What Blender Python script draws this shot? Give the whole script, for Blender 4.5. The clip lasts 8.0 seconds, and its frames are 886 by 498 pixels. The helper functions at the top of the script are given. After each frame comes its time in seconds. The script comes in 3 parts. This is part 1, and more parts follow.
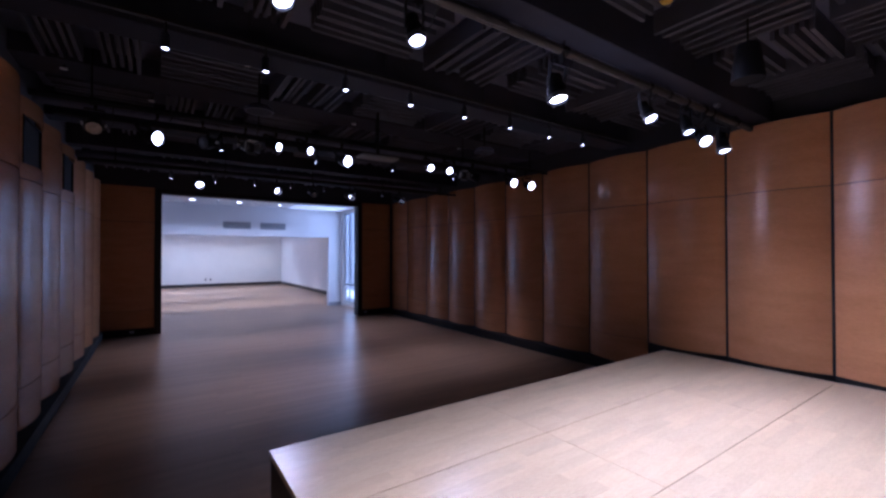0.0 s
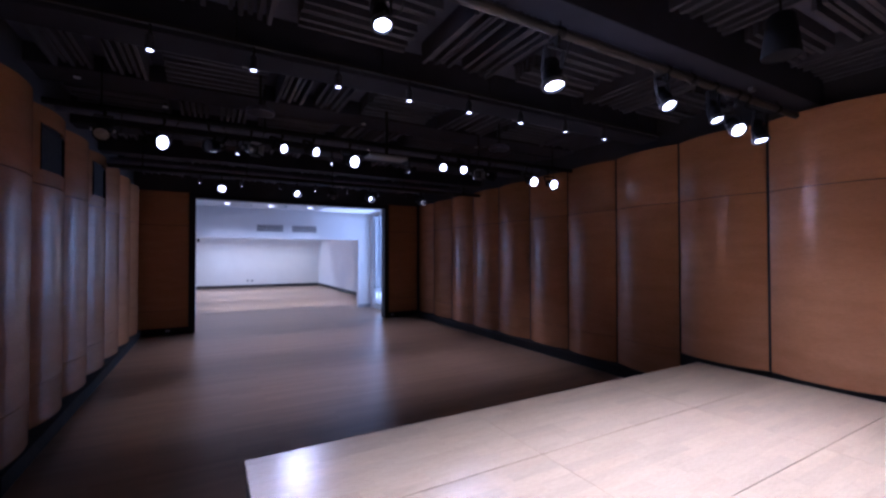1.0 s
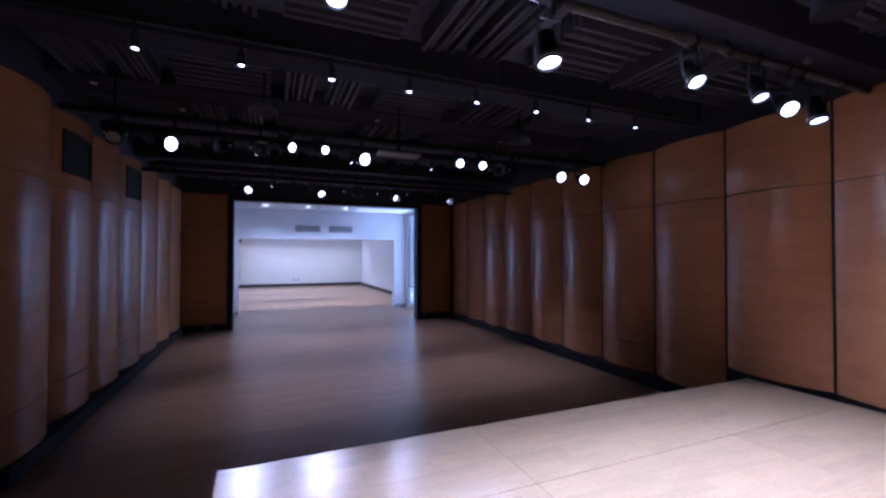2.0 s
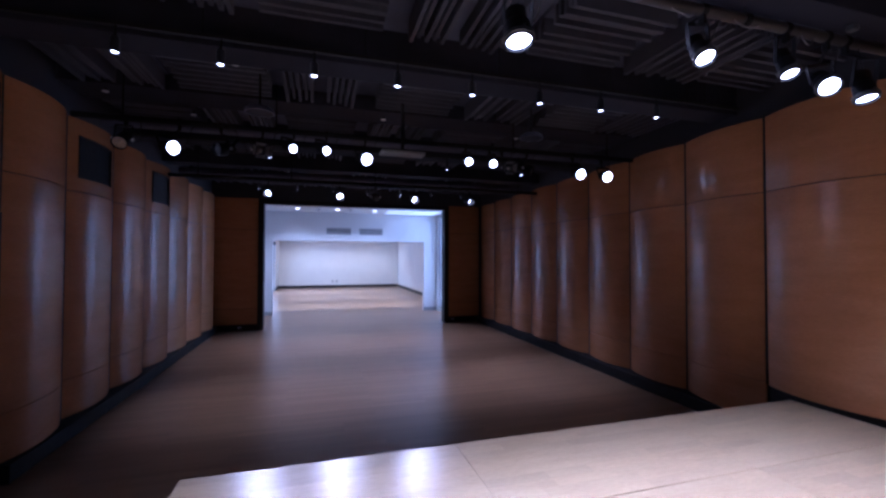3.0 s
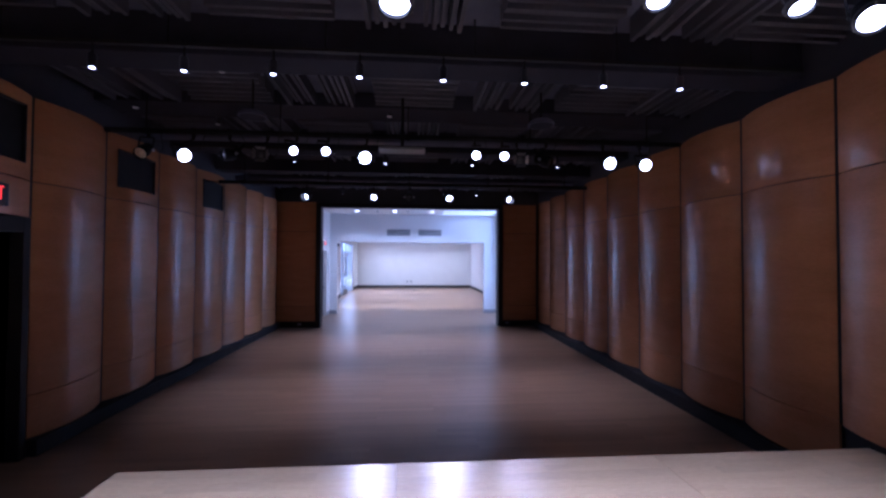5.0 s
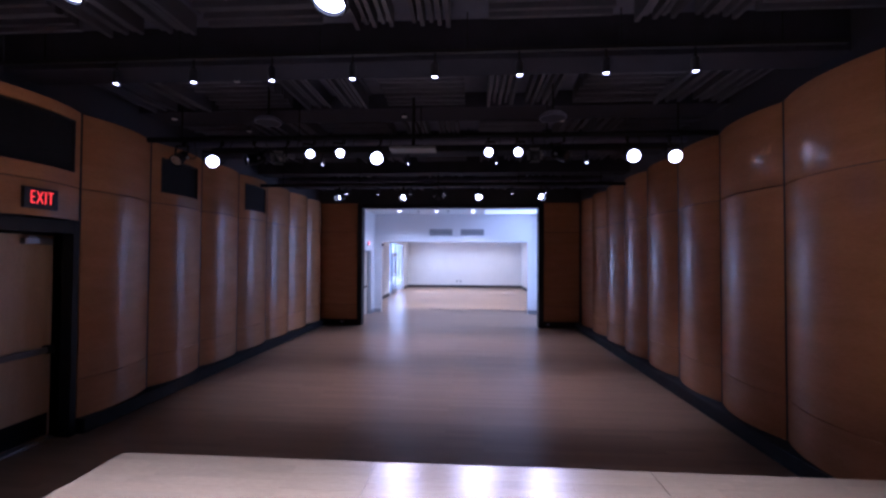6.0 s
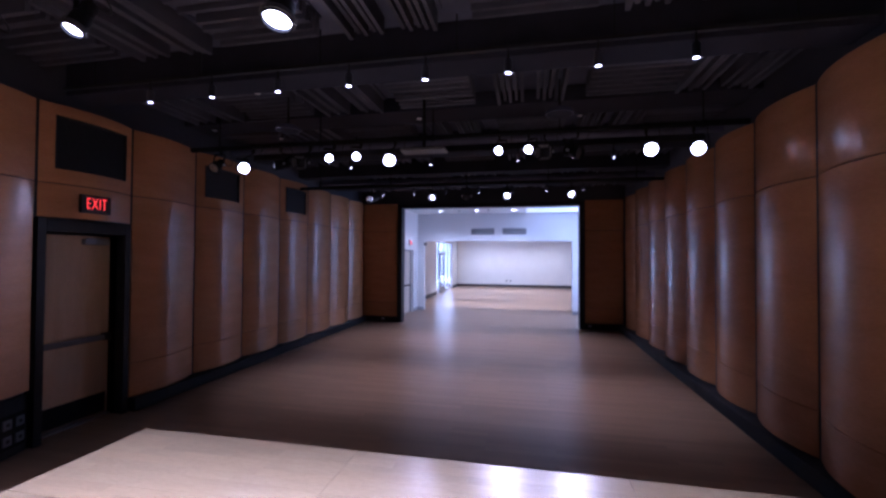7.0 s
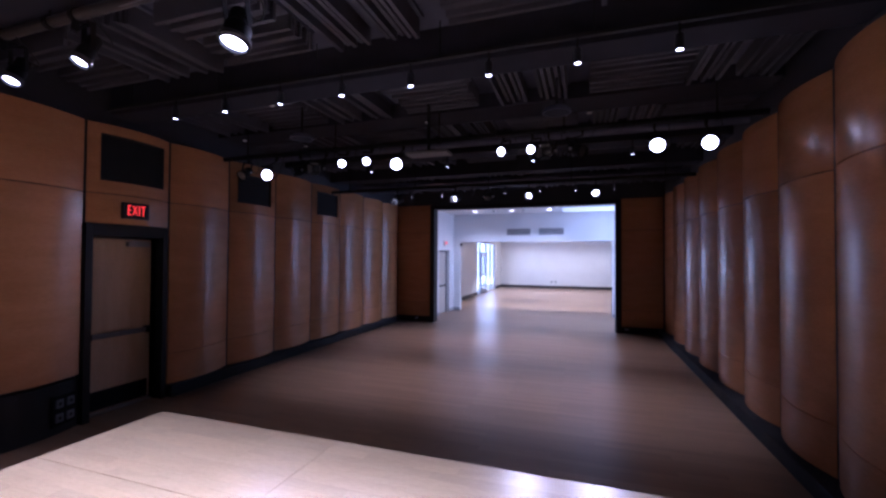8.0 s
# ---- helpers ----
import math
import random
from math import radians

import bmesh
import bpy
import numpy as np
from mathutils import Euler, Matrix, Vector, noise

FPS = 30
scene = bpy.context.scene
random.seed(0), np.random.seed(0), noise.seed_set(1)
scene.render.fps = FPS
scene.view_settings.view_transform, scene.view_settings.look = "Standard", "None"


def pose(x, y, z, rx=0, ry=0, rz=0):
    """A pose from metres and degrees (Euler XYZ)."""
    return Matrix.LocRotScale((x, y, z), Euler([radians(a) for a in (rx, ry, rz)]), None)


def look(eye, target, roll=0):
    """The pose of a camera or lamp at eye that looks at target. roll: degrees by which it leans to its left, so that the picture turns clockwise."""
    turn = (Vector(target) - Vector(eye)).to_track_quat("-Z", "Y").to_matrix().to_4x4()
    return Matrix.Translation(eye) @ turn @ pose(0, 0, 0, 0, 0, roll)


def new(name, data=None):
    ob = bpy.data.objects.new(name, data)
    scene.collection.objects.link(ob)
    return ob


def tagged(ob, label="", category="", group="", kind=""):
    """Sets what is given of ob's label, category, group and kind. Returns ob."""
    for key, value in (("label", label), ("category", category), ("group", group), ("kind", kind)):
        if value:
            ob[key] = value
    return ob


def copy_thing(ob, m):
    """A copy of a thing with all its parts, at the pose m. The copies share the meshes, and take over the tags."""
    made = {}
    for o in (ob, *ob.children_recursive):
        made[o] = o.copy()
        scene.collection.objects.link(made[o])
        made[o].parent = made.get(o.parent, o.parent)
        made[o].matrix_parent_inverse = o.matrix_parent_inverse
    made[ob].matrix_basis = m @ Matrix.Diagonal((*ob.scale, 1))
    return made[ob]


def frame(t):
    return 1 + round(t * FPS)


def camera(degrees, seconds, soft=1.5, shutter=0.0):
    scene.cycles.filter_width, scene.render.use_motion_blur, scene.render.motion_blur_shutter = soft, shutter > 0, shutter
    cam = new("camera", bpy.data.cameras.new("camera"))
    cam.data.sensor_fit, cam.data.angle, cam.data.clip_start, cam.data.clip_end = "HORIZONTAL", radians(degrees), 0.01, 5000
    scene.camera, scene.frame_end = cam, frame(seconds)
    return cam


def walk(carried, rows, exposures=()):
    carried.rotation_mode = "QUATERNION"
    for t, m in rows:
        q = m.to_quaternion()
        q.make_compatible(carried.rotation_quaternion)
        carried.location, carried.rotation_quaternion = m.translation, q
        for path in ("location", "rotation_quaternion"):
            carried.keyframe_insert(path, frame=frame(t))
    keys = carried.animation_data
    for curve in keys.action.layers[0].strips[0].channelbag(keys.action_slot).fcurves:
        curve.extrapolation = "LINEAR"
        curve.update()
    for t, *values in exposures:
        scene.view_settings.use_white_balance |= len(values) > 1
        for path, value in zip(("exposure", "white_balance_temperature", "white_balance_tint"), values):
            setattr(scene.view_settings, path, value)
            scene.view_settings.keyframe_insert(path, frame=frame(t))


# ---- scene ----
cam = camera(93.6, 8.0, soft=2.65)
METRES, EYE, TILT, LEAN, TURN = 4.32, 1.89, 0.0, 0.0, -34.6
ROWS = [
    (0.0, 0.0, 0.0, 0.0, 0.0, 0.6, 0.08),
    (0.5, 0.0433, 0.0314, -0.0001, 2.38, 0.79, 0.14),
    (1.0, 0.09, 0.0565, 0.0009, 5.51, 0.9, 0.06),
    (1.5, 0.1333, 0.0951, 0.0021, 8.82, 0.86, 0.04),
    (3.0, 0.2714, 0.2181, 0.0043, 17.99, 1.2, -0.16),
    (3.5, 0.3194, 0.2569, 0.0039, 20.94, 1.35, -0.1),
    (4.0, 0.3715, 0.296, 0.0051, 23.99, 1.27, -0.15),
    (4.5, 0.4183, 0.3389, 0.0053, 26.88, 1.29, -0.21),
    (6.0, 0.563, 0.4647, 0.003, 38.2, 1.26, -0.3),
    (6.5, 0.6186, 0.5019, 0.0027, 42.41, 1.35, -0.29),
    (7.0, 0.6707, 0.5414, 0.0029, 46.17, 1.11, -0.35),
    (7.5, 0.72, 0.5849, 0.003, 49.97, 1.13, -0.33),
    (8.0, 0.7727, 0.6313, 0.0044, 53.34, 1.14, -0.34),
]
walk(cam, [(t, pose(0, 0, EYE, TILT, LEAN, TURN) @ pose(METRES * x, METRES * y, METRES * z, 90 + pitch, roll, yaw)) for t, x, y, z, yaw, pitch, roll in ROWS],
     exposures=[(0.0, 1.0, 4720, 35), (3.5, 1.25, 4510, 34), (8.0, 1.42, 4830, 40)])

# ---- world ----
world = bpy.data.worlds.new("world")
scene.world = world
world.use_nodes = True
wn = world.node_tree.nodes
sky = wn.new("ShaderNodeTexSky")
sky.sky_type, sky.sun_disc = "NISHITA", False
sky.sun_elevation, sky.sun_rotation = radians(35), radians(60)
wn["Background"].inputs["Strength"].default_value = 0.12
world.node_tree.links.new(sky.outputs[0], wn["Background"].inputs["Color"])

# ---- plan ----
XL, XR = -1.13, 6.21            # valleys of the scalloped side walls
STEP = 1.07                     # width of one wall panel
Y0 = 3.44                       # panel joint at the stage front
YEND = 11.93                    # end wall with the wide opening
YBACK = -2.98
WALLTOP, CEIL = 3.45, 3.95
OX0, OX1, OTOP = 0.11, 5.06, 3.32
VY = 14.8                       # header wall of the lobby
FARY = 27.4


# ---- materials ----
def material(name, rough=0.5, metal=0.0, coat=0.0):
    m = bpy.data.materials.new(name)
    m.use_nodes = True
    b = m.node_tree.nodes["Principled BSDF"]
    b.inputs["Roughness"].default_value = rough
    b.inputs["Metallic"].default_value = metal
    b.inputs["Coat Weight"].default_value = coat
    b.inputs["Coat Roughness"].default_value = 0.18
    return m, m.node_tree.nodes, m.node_tree.links, b


def mapped(nodes, links, scale, turn=0.0):
    tc = nodes.new("ShaderNodeTexCoord")
    mp = nodes.new("ShaderNodeMapping")
    mp.inputs["Scale"].default_value = scale
    mp.inputs["Rotation"].default_value = (0, 0, turn)
    links.new(tc.outputs["Object"], mp.inputs["Vector"])
    return mp


def noise_tex(nodes, links, vec, scale, detail=4.0, rough=0.55):
    n = nodes.new("ShaderNodeTexNoise")
    n.inputs["Scale"].default_value = scale
    n.inputs["Detail"].default_value = detail
    n.inputs["Roughness"].default_value = rough
    links.new(vec.outputs[0], n.inputs["Vector"])
    return n


def ramp(nodes, links, fac, stops):
    r = nodes.new("ShaderNodeValToRGB")
    e = r.color_ramp.elements
    while len(e) < len(stops):
        e.new(0.5)
    for el, (p, c) in zip(e, stops):
        el.position, el.color = p, (*c, 1)
    links.new(fac, r.inputs["Fac"])
    return r


def mix(nodes, links, kind, fac, a, b):
    m = nodes.new("ShaderNodeMix")
    m.data_type, m.blend_type = "RGBA", kind
    if isinstance(fac, float):
        m.inputs[0].default_value = fac
    else:
        links.new(fac, m.inputs[0])
    links.new(a, m.inputs[6])
    links.new(b, m.inputs[7])
    return m.outputs[2]


def bump(nodes, links, b, height, strength, dist=0.002):
    n = nodes.new("ShaderNodeBump")
    n.inputs["Strength"].default_value = strength
    n.inputs["Distance"].default_value = dist
    links.new(height, n.inputs["Height"])
    links.new(n.outputs[0], b.inputs["Normal"])


def painted(name, colour, rough=0.5, metal=0.0, vary=0.12, scale=3.0, relief=0.15, coat=0.0):
    """Paint, plastic or metal with two scales of mottling and a fine relief."""
    m, n, l, b = material(name, rough, metal, coat)
    v = mapped(n, l, (1, 1, 1))
    big, fine = noise_tex(n, l, v, scale), noise_tex(n, l, v, scale * 40, 2.0)
    lo, hi = [c * (1 - vary) for c in colour], [min(1, c * (1 + vary)) for c in colour]
    r = ramp(n, l, big.outputs[0], [(0.3, lo), (0.7, hi)])
    g = ramp(n, l, fine.outputs[0], [(0.3, (0.9, 0.9, 0.9)), (0.7, (1, 1, 1))])
    l.new(mix(n, l, "MULTIPLY", 1.0, r.outputs[0], g.outputs[0]), b.inputs["Base Color"])
    rr = n.new("ShaderNodeMapRange")
    rr.inputs[3].default_value, rr.inputs[4].default_value = rough * 0.85, min(1, rough * 1.2)
    l.new(big.outputs[0], rr.inputs[0])
    l.new(rr.outputs[0], b.inputs["Roughness"])
    bump(n, l, b, fine.outputs[0], relief)
    return m


def veneer(name, dark, mid, light, rough, axis, gloss=0.5, least=0.86):
    """Rotary-cut veneer: figure drawn out along one axis, each sheet a little different in tone."""
    m, n, l, b = material(name, rough)
    b.inputs["Specular IOR Level"].default_value = gloss
    tc = n.new("ShaderNodeTexCoord")
    oi = n.new("ShaderNodeObjectInfo")
    off = n.new("ShaderNodeVectorMath")
    off.operation = "MULTIPLY_ADD"
    off.inputs[1].default_value = (1, 1, 1)
    cx = n.new("ShaderNodeCombineXYZ")
    sc = n.new("ShaderNodeMath")
    sc.operation = "MULTIPLY"
    sc.inputs[1].default_value = 37.0
    l.new(oi.outputs["Random"], sc.inputs[0])
    l.new(sc.outputs[0], cx.inputs[0])
    l.new(sc.outputs[0], cx.inputs[2])
    l.new(tc.outputs["Object"], off.inputs[0])
    l.new(cx.outputs[0], off.inputs[2])
    mp = n.new("ShaderNodeMapping")
    mp.inputs["Scale"].default_value = axis
    l.new(off.outputs[0], mp.inputs["Vector"])
    fig, grain = noise_tex(n, l, mp, 1.6, 5.0, 0.6), noise_tex(n, l, mp, 22.0, 3.0)
    blotch = noise_tex(n, l, off, 1.3, 3.0)
    c = ramp(n, l, fig.outputs[0], [(0.25, dark), (0.5, mid), (0.78, light)])
    g = ramp(n, l, grain.outputs[0], [(0.3, (0.86, 0.84, 0.82)), (0.65, (1, 1, 1))])
    c2 = mix(n, l, "MULTIPLY", 0.8, c.outputs[0], g.outputs[0])
    t = ramp(n, l, oi.outputs["Random"], [(0.0, (least, least, least)), (1.0, (1, 0.98, 0.96))])
    c3 = mix(n, l, "MULTIPLY", 1.0, c2, t.outputs[0])
    s = ramp(n, l, blotch.outputs[0], [(0.2, (0.9, 0.88, 0.86)), (0.8, (1, 1, 1))])
    l.new(mix(n, l, "MULTIPLY", 0.7, c3, s.outputs[0]), b.inputs["Base Color"])
    rr = n.new("ShaderNodeMapRange")
    rr.inputs[3].default_value, rr.inputs[4].default_value = rough * 0.94, rough * 1.07
    l.new(blotch.outputs[0], rr.inputs[0])
    l.new(rr.outputs[0], b.inputs["Roughness"])
    bump(n, l, b, grain.outputs[0], 0.08, 0.001)
    return m


def strip_floor(name, tones, width, length, rough, relief=0.05):
    """Strip flooring: staggered boards with their own tones, hairline joints, drawn-out grain and soft figure."""
    m, n, l, b = material(name, rough)
    tc, oi = n.new("ShaderNodeTexCoord"), n.new("ShaderNodeObjectInfo")
    sh = n.new("ShaderNodeVectorMath")
    sh.operation = "MULTIPLY_ADD"
    sh.inputs[1].default_value = (7.3, 11.9, 0)
    l.new(oi.outputs["Random"], sh.inputs[0])
    l.new(tc.outputs["Object"], sh.inputs[2])
    br = n.new("ShaderNodeTexBrick")
    br.offset, br.offset_frequency = 0.37, 2
    br.inputs["Scale"].default_value = 1.0
    br.inputs["Brick Width"].default_value = length
    br.inputs["Row Height"].default_value = width
    br.inputs["Mortar Size"].default_value = 0.0006
    br.inputs["Mortar Smooth"].default_value = 0.6
    br.inputs["Color1"].default_value = (0, 0, 0, 1)
    br.inputs["Color2"].default_value = (1, 1, 1, 1)
    br.inputs["Mortar"].default_value = (0.3, 0.3, 0.3, 1)
    l.new(sh.outputs[0], br.inputs["Vector"])
    c = ramp(n, l, br.outputs["Color"], [(0.0, tones[0]), (0.5, tones[1]), (1.0, tones[2])])
    st = n.new("ShaderNodeMapping")
    st.inputs["Scale"].default_value = (1.0, 9.0, 1.0)
    l.new(sh.outputs[0], st.inputs["Vector"])
    grain = noise_tex(n, l, st, 4.0, 3.0)
    st2 = n.new("ShaderNodeMapping")
    st2.inputs["Scale"].default_value = (1.0, 2.6, 1.0)
    l.new(sh.outputs[0], st2.inputs["Vector"])
    figure = noise_tex(n, l, st2, 2.2, 2.0)
    g = ramp(n, l, grain.outputs[0], [(0.25, (0.93, 0.92, 0.91)), (0.75, (1, 1, 1))])
    w = ramp(n, l, figure.outputs[0], [(0.2, (0.88, 0.86, 0.84)), (0.8, (1, 1, 1))])
    c2 = mix(n, l, "MULTIPLY", 1.0, c.outputs[0], g.outputs[0])
    l.new(mix(n, l, "MULTIPLY", 1.0, c2, w.outputs[0]), b.inputs["Base Color"])
    rr = n.new("ShaderNodeMapRange")
    rr.inputs[3].default_value, rr.inputs[4].default_value = rough * 0.9, rough * 1.1
    l.new(figure.outputs[0], rr.inputs[0])
    l.new(rr.outputs[0], b.inputs["Roughness"])
    bump(n, l, b, grain.outputs[0], relief, 0.0006)
    return m


def glowing(name, colour, strength):
    m = bpy.data.materials.new(name)
    m.use_nodes = True
    b = m.node_tree.nodes["Principled BSDF"]
    b.inputs["Base Color"].default_value = (*colour, 1)
    b.inputs["Emission Color"].default_value = (*colour, 1)
    b.inputs["Emission Strength"].default_value = strength
    return m


WOOD = veneer("maple_veneer", (0.48, 0.23, 0.1), (0.54, 0.264, 0.118), (0.595, 0.3, 0.138), 0.25, (1, 1.0, 4.5), 0.36)
DOORWOOD = veneer("door_veneer", (0.56, 0.39, 0.245), (0.63, 0.455, 0.295), (0.69, 0.52, 0.35), 0.4, (6.0, 6.0, 0.8))
STAGE = strip_floor("stage_maple", [(0.52, 0.425, 0.29), (0.56, 0.46, 0.32), (0.6, 0.49, 0.35)], 0.095, 0.66, 0.36)
BOARD = veneer("stage_board_maple", (0.535, 0.42, 0.265), (0.61, 0.492, 0.315), (0.655, 0.54, 0.355), 0.29, (0.9, 4.0, 1), 0.5, 0.9)
FLOOR = strip_floor("floor_maple", [(0.23, 0.144, 0.088), (0.265, 0.168, 0.104), (0.3, 0.192, 0.12)], 0.083, 1.1, 0.31)
BLACK = painted("black_paint", (0.035, 0.035, 0.045), 0.55)
CEILBLACK = painted("ceiling_black", (0.085, 0.088, 0.13), 0.75, vary=0.25)
PLINTH = painted("plinth_black", (0.005, 0.005, 0.007), 0.75)
HEADBLACK = painted("head_black", (0.03, 0.03, 0.04), 0.5)
BEAM = painted("beam_black", (0.024, 0.024, 0.036), 0.85, vary=0.25)
BEAM.node_tree.nodes["Principled BSDF"].inputs["Specular IOR Level"].default_value = 0.25
TRIMBLACK = painted("black_trim", (0.007, 0.007, 0.008), 0.65)
STEEL = painted("black_steel", (0.008, 0.008, 0.01), 0.7, 0.0)
STEEL.node_tree.nodes["Principled BSDF"].inputs["Specular IOR Level"].default_value = 0.2
PIPE = painted("dull_pipe", (0.05, 0.045, 0.045), 0.5, 0.3, vary=0.2)
CLAMPMETAL = painted("worn_aluminium", (0.6, 0.6, 0.6), 0.32, 0.8, vary=0.2, scale=12)
LEAFMETAL = painted("scuffed_flap_metal", (0.2, 0.19, 0.18), 0.4, 0.2, vary=0.4, scale=25)
GELMETAL = painted("gel_frame_metal", (0.1, 0.1, 0.1), 0.3, 0.7, vary=0.3, scale=20)
GREYMETAL = painted("brushed_metal", (0.4, 0.4, 0.42), 0.35, 0.9)
WHITE = painted("white_plaster", (0.78, 0.78, 0.79), 0.6, vary=0.025, scale=1.5, relief=0.1)
WARMWHITE = painted("cream_plaster", (0.75, 0.74, 0.73), 0.6, vary=0.03, scale=1.5, relief=0.1)
CEILWHITE = painted("white_ceiling", (0.8, 0.8, 0.8), 0.8, vary=0.02, scale=1.0)
GRILLE = painted("grille_cloth", (0.006, 0.006, 0.007), 0.8, vary=0.3, scale=20)
VENT = painted("grey_vent", (0.42, 0.43, 0.46), 0.45, 0.2)
BASE = painted("dark_base", (0.03, 0.028, 0.03), 0.45)
SIGNBOX = painted("sign_housing", (0.015, 0.014, 0.014), 0.4)
LOBBYDOOR = painted("beige_paint", (0.55, 0.5, 0.44), 0.5, vary=0.03)
YELLOW = painted("yellow_plastic", (0.75, 0.5, 0.03), 0.4)
PLASTIC = painted("grey_plastic", (0.11, 0.11, 0.12), 0.4)
WHITEPLASTIC = painted("white_plastic", (0.7, 0.7, 0.7), 0.4, vary=0.03)
SCREEN = painted("pale_panel", (0.2, 0.2, 0.2), 0.55, vary=0.06)
SIGNRED = glowing("sign_red", (1.0, 0.045, 0.025), 0.7)
LENS = glowing("lamp_lens", (1.0, 0.97, 0.93), 5.0)
LENSDIM = painted("unlit_lens", (0.09, 0.09, 0.095), 0.15, 0.3)
LENSPALE = painted("frosted_lens", (0.5, 0.42, 0.33), 0.4, vary=0.3, scale=25)
DOWN = glowing("downlight_glow", (1.0, 0.98, 0.95), 6.0)
PANELGLOW = glowing("panel_glow", (0.85, 0.92, 1.0), 0.22)
WINDOWMETAL = painted("window_metal", (0.5, 0.53, 0.58), 0.4, 0.3)
DAY = glowing("daylight", (0.66, 0.84, 1.0), 1.15)
GLASS, gn, gl, gb = material("glass", 0.02)
gb.inputs["Transmission Weight"].default_value = 1.0
gb.inputs["IOR"].default_value = 1.45


# ---- mesh helpers ----
def box(bm, x0, x1, y0, y1, z0, z1, bevel=0.0):
    m = Matrix.Translation(((x0 + x1) / 2, (y0 + y1) / 2, (z0 + z1) / 2)) @ Matrix.Diagonal((abs(x1 - x0), abs(y1 - y0), abs(z1 - z0), 1))
    v = bmesh.ops.create_cube(bm, size=1, matrix=m)["verts"]
    if bevel:
        e = list({e for w in v for e in w.link_edges})
        bmesh.ops.bevel(bm, geom=e, offset=bevel, segments=2, affect="EDGES", profile=0.5)
    return bm


def cyl(bm, r0, r1, a, b, seg=20, caps=True):
    """A cone frustum from a to b."""
    a, b = Vector(a), Vector(b)
    q = (b - a).to_track_quat("Z", "Y").to_matrix().to_4x4()
    bmesh.ops.create_cone(bm, cap_ends=caps, segments=seg, radius1=r0, radius2=r1, depth=(b - a).length, matrix=Matrix.Translation((a + b) / 2) @ q)
    return bm


def lathe(bm, profile, seg=24):
    """A surface of revolution round z from (radius, height) pairs."""
    rings = []
    for r, z in profile:
        rings.append([bm.verts.new((r * math.cos(2 * math.pi * i / seg), r * math.sin(2 * math.pi * i / seg), z)) for i in range(seg)])
    for p, q in zip(rings, rings[1:]):
        for i in range(seg):
            bm.faces.new((p[i], p[(i + 1) % seg], q[(i + 1) % seg], q[i]))
    return bm


def smooth(ob, angle=0.6):
    for p in ob.data.polygons:
        p.use_smooth = True
    ob.data.set_sharp_from_angle(angle=angle)
    return ob


def part(name, bm, mat, parent=None, label="", soft=False):
    me = bpy.data.meshes.new(name)
    bmesh.ops.recalc_face_normals(bm, faces=bm.faces)
    bm.to_mesh(me)
    bm.free()
    me.materials.append(mat)
    ob = new(name, me)
    ob.parent = parent
    if label:
        ob["label"] = label
    return smooth(ob) if soft else ob


def thing(name, m, label, category, group="", kind=""):
    return tagged(place(new(name), m), label, category, group, kind)


def place(ob, m):
    ob.matrix_basis = m
    return ob


def structure(name, bm, mat, label, category):
    return tagged(part(name, bm, mat), label, category, kind="structure")


def nb():
    return bmesh.new()


# ---- floor, ceiling and shell ----
structure("floor", box(nb(), -3.0, 9.0, -3.2, FARY + 0.3, -0.2, 0.0), FLOOR, "brown hardwood strip floor with a satin sheen", "floor")
structure("ceiling", box(nb(), XL - 0.35, XR + 0.35, YBACK - 0.2, YEND + 0.2, CEIL, CEIL + 0.15), CEILBLACK, "black painted ceiling", "ceiling")
wall_left = new("wall_left")
wall_right = new("wall_right")
for ob, side in ((wall_left, "left"), (wall_right, "right")):
    tagged(ob, "scalloped wall of curved maple veneer panels", "wall", kind="structure")
# backing walls; the one with the exit door leaves the doorway open
DY0, DY1, DTOP, DDEEP = 3.585, 4.425, 2.14, 0.2
bm = nb()
x0, x1 = XL - 0.3, XL - 0.035
box(bm, x0, x1, YBACK, DY0, 0, CEIL)
box(bm, x0, x1, DY1, YEND + 0.2, 0, CEIL)
box(bm, x0, x1, DY0, DY1, DTOP, CEIL)
box(bm, x0 - 0.1, x0, DY0 - 0.1, DY1 + 0.1, 0, DTOP + 0.1)
part("backing", bm, BLACK, wall_left)
part("backing", box(nb(), XR + 0.03, XR + 0.3, YBACK, YEND + 0.2, 0, CEIL), BLACK, wall_right)
# unseen wall, added to close the room behind the camera
structure("wall_back", box(nb(), XL - 0.3, XR + 0.3, YBACK - 0.2, YBACK, 0, CEIL), BLACK, "plain black wall added out of view behind the stage", "wall")
SAG = 0.11


def joint_y(k, side):
    return Y0 + STEP * k + (0.055 if side == "left" and k == 0 else 0.03 if side == "right" and k == -2 else 0.0)


def joint(k, side):
    """Where the joint before panel k lies: the walls are not quite straight."""
    ks, xs = ((-6, 0, 1, 2, 4, 9), (-1.05, -1.065, -1.065, -1.13, -1.13, -1.08)) if side == "left" else ((-6, -1, 0, 1, 3, 9), (6.11, 6.13, 6.15, 6.2, 6.24, 6.24))
    return float(np.interp(k, ks, xs))


def arc(y, y0, y1, sag):
    half = (y1 - y0) / 2
    r = (half * half + sag * sag) / (2 * sag)
    return math.sqrt(r * r - (y - (y0 + y1) / 2) ** 2) - (r - sag)


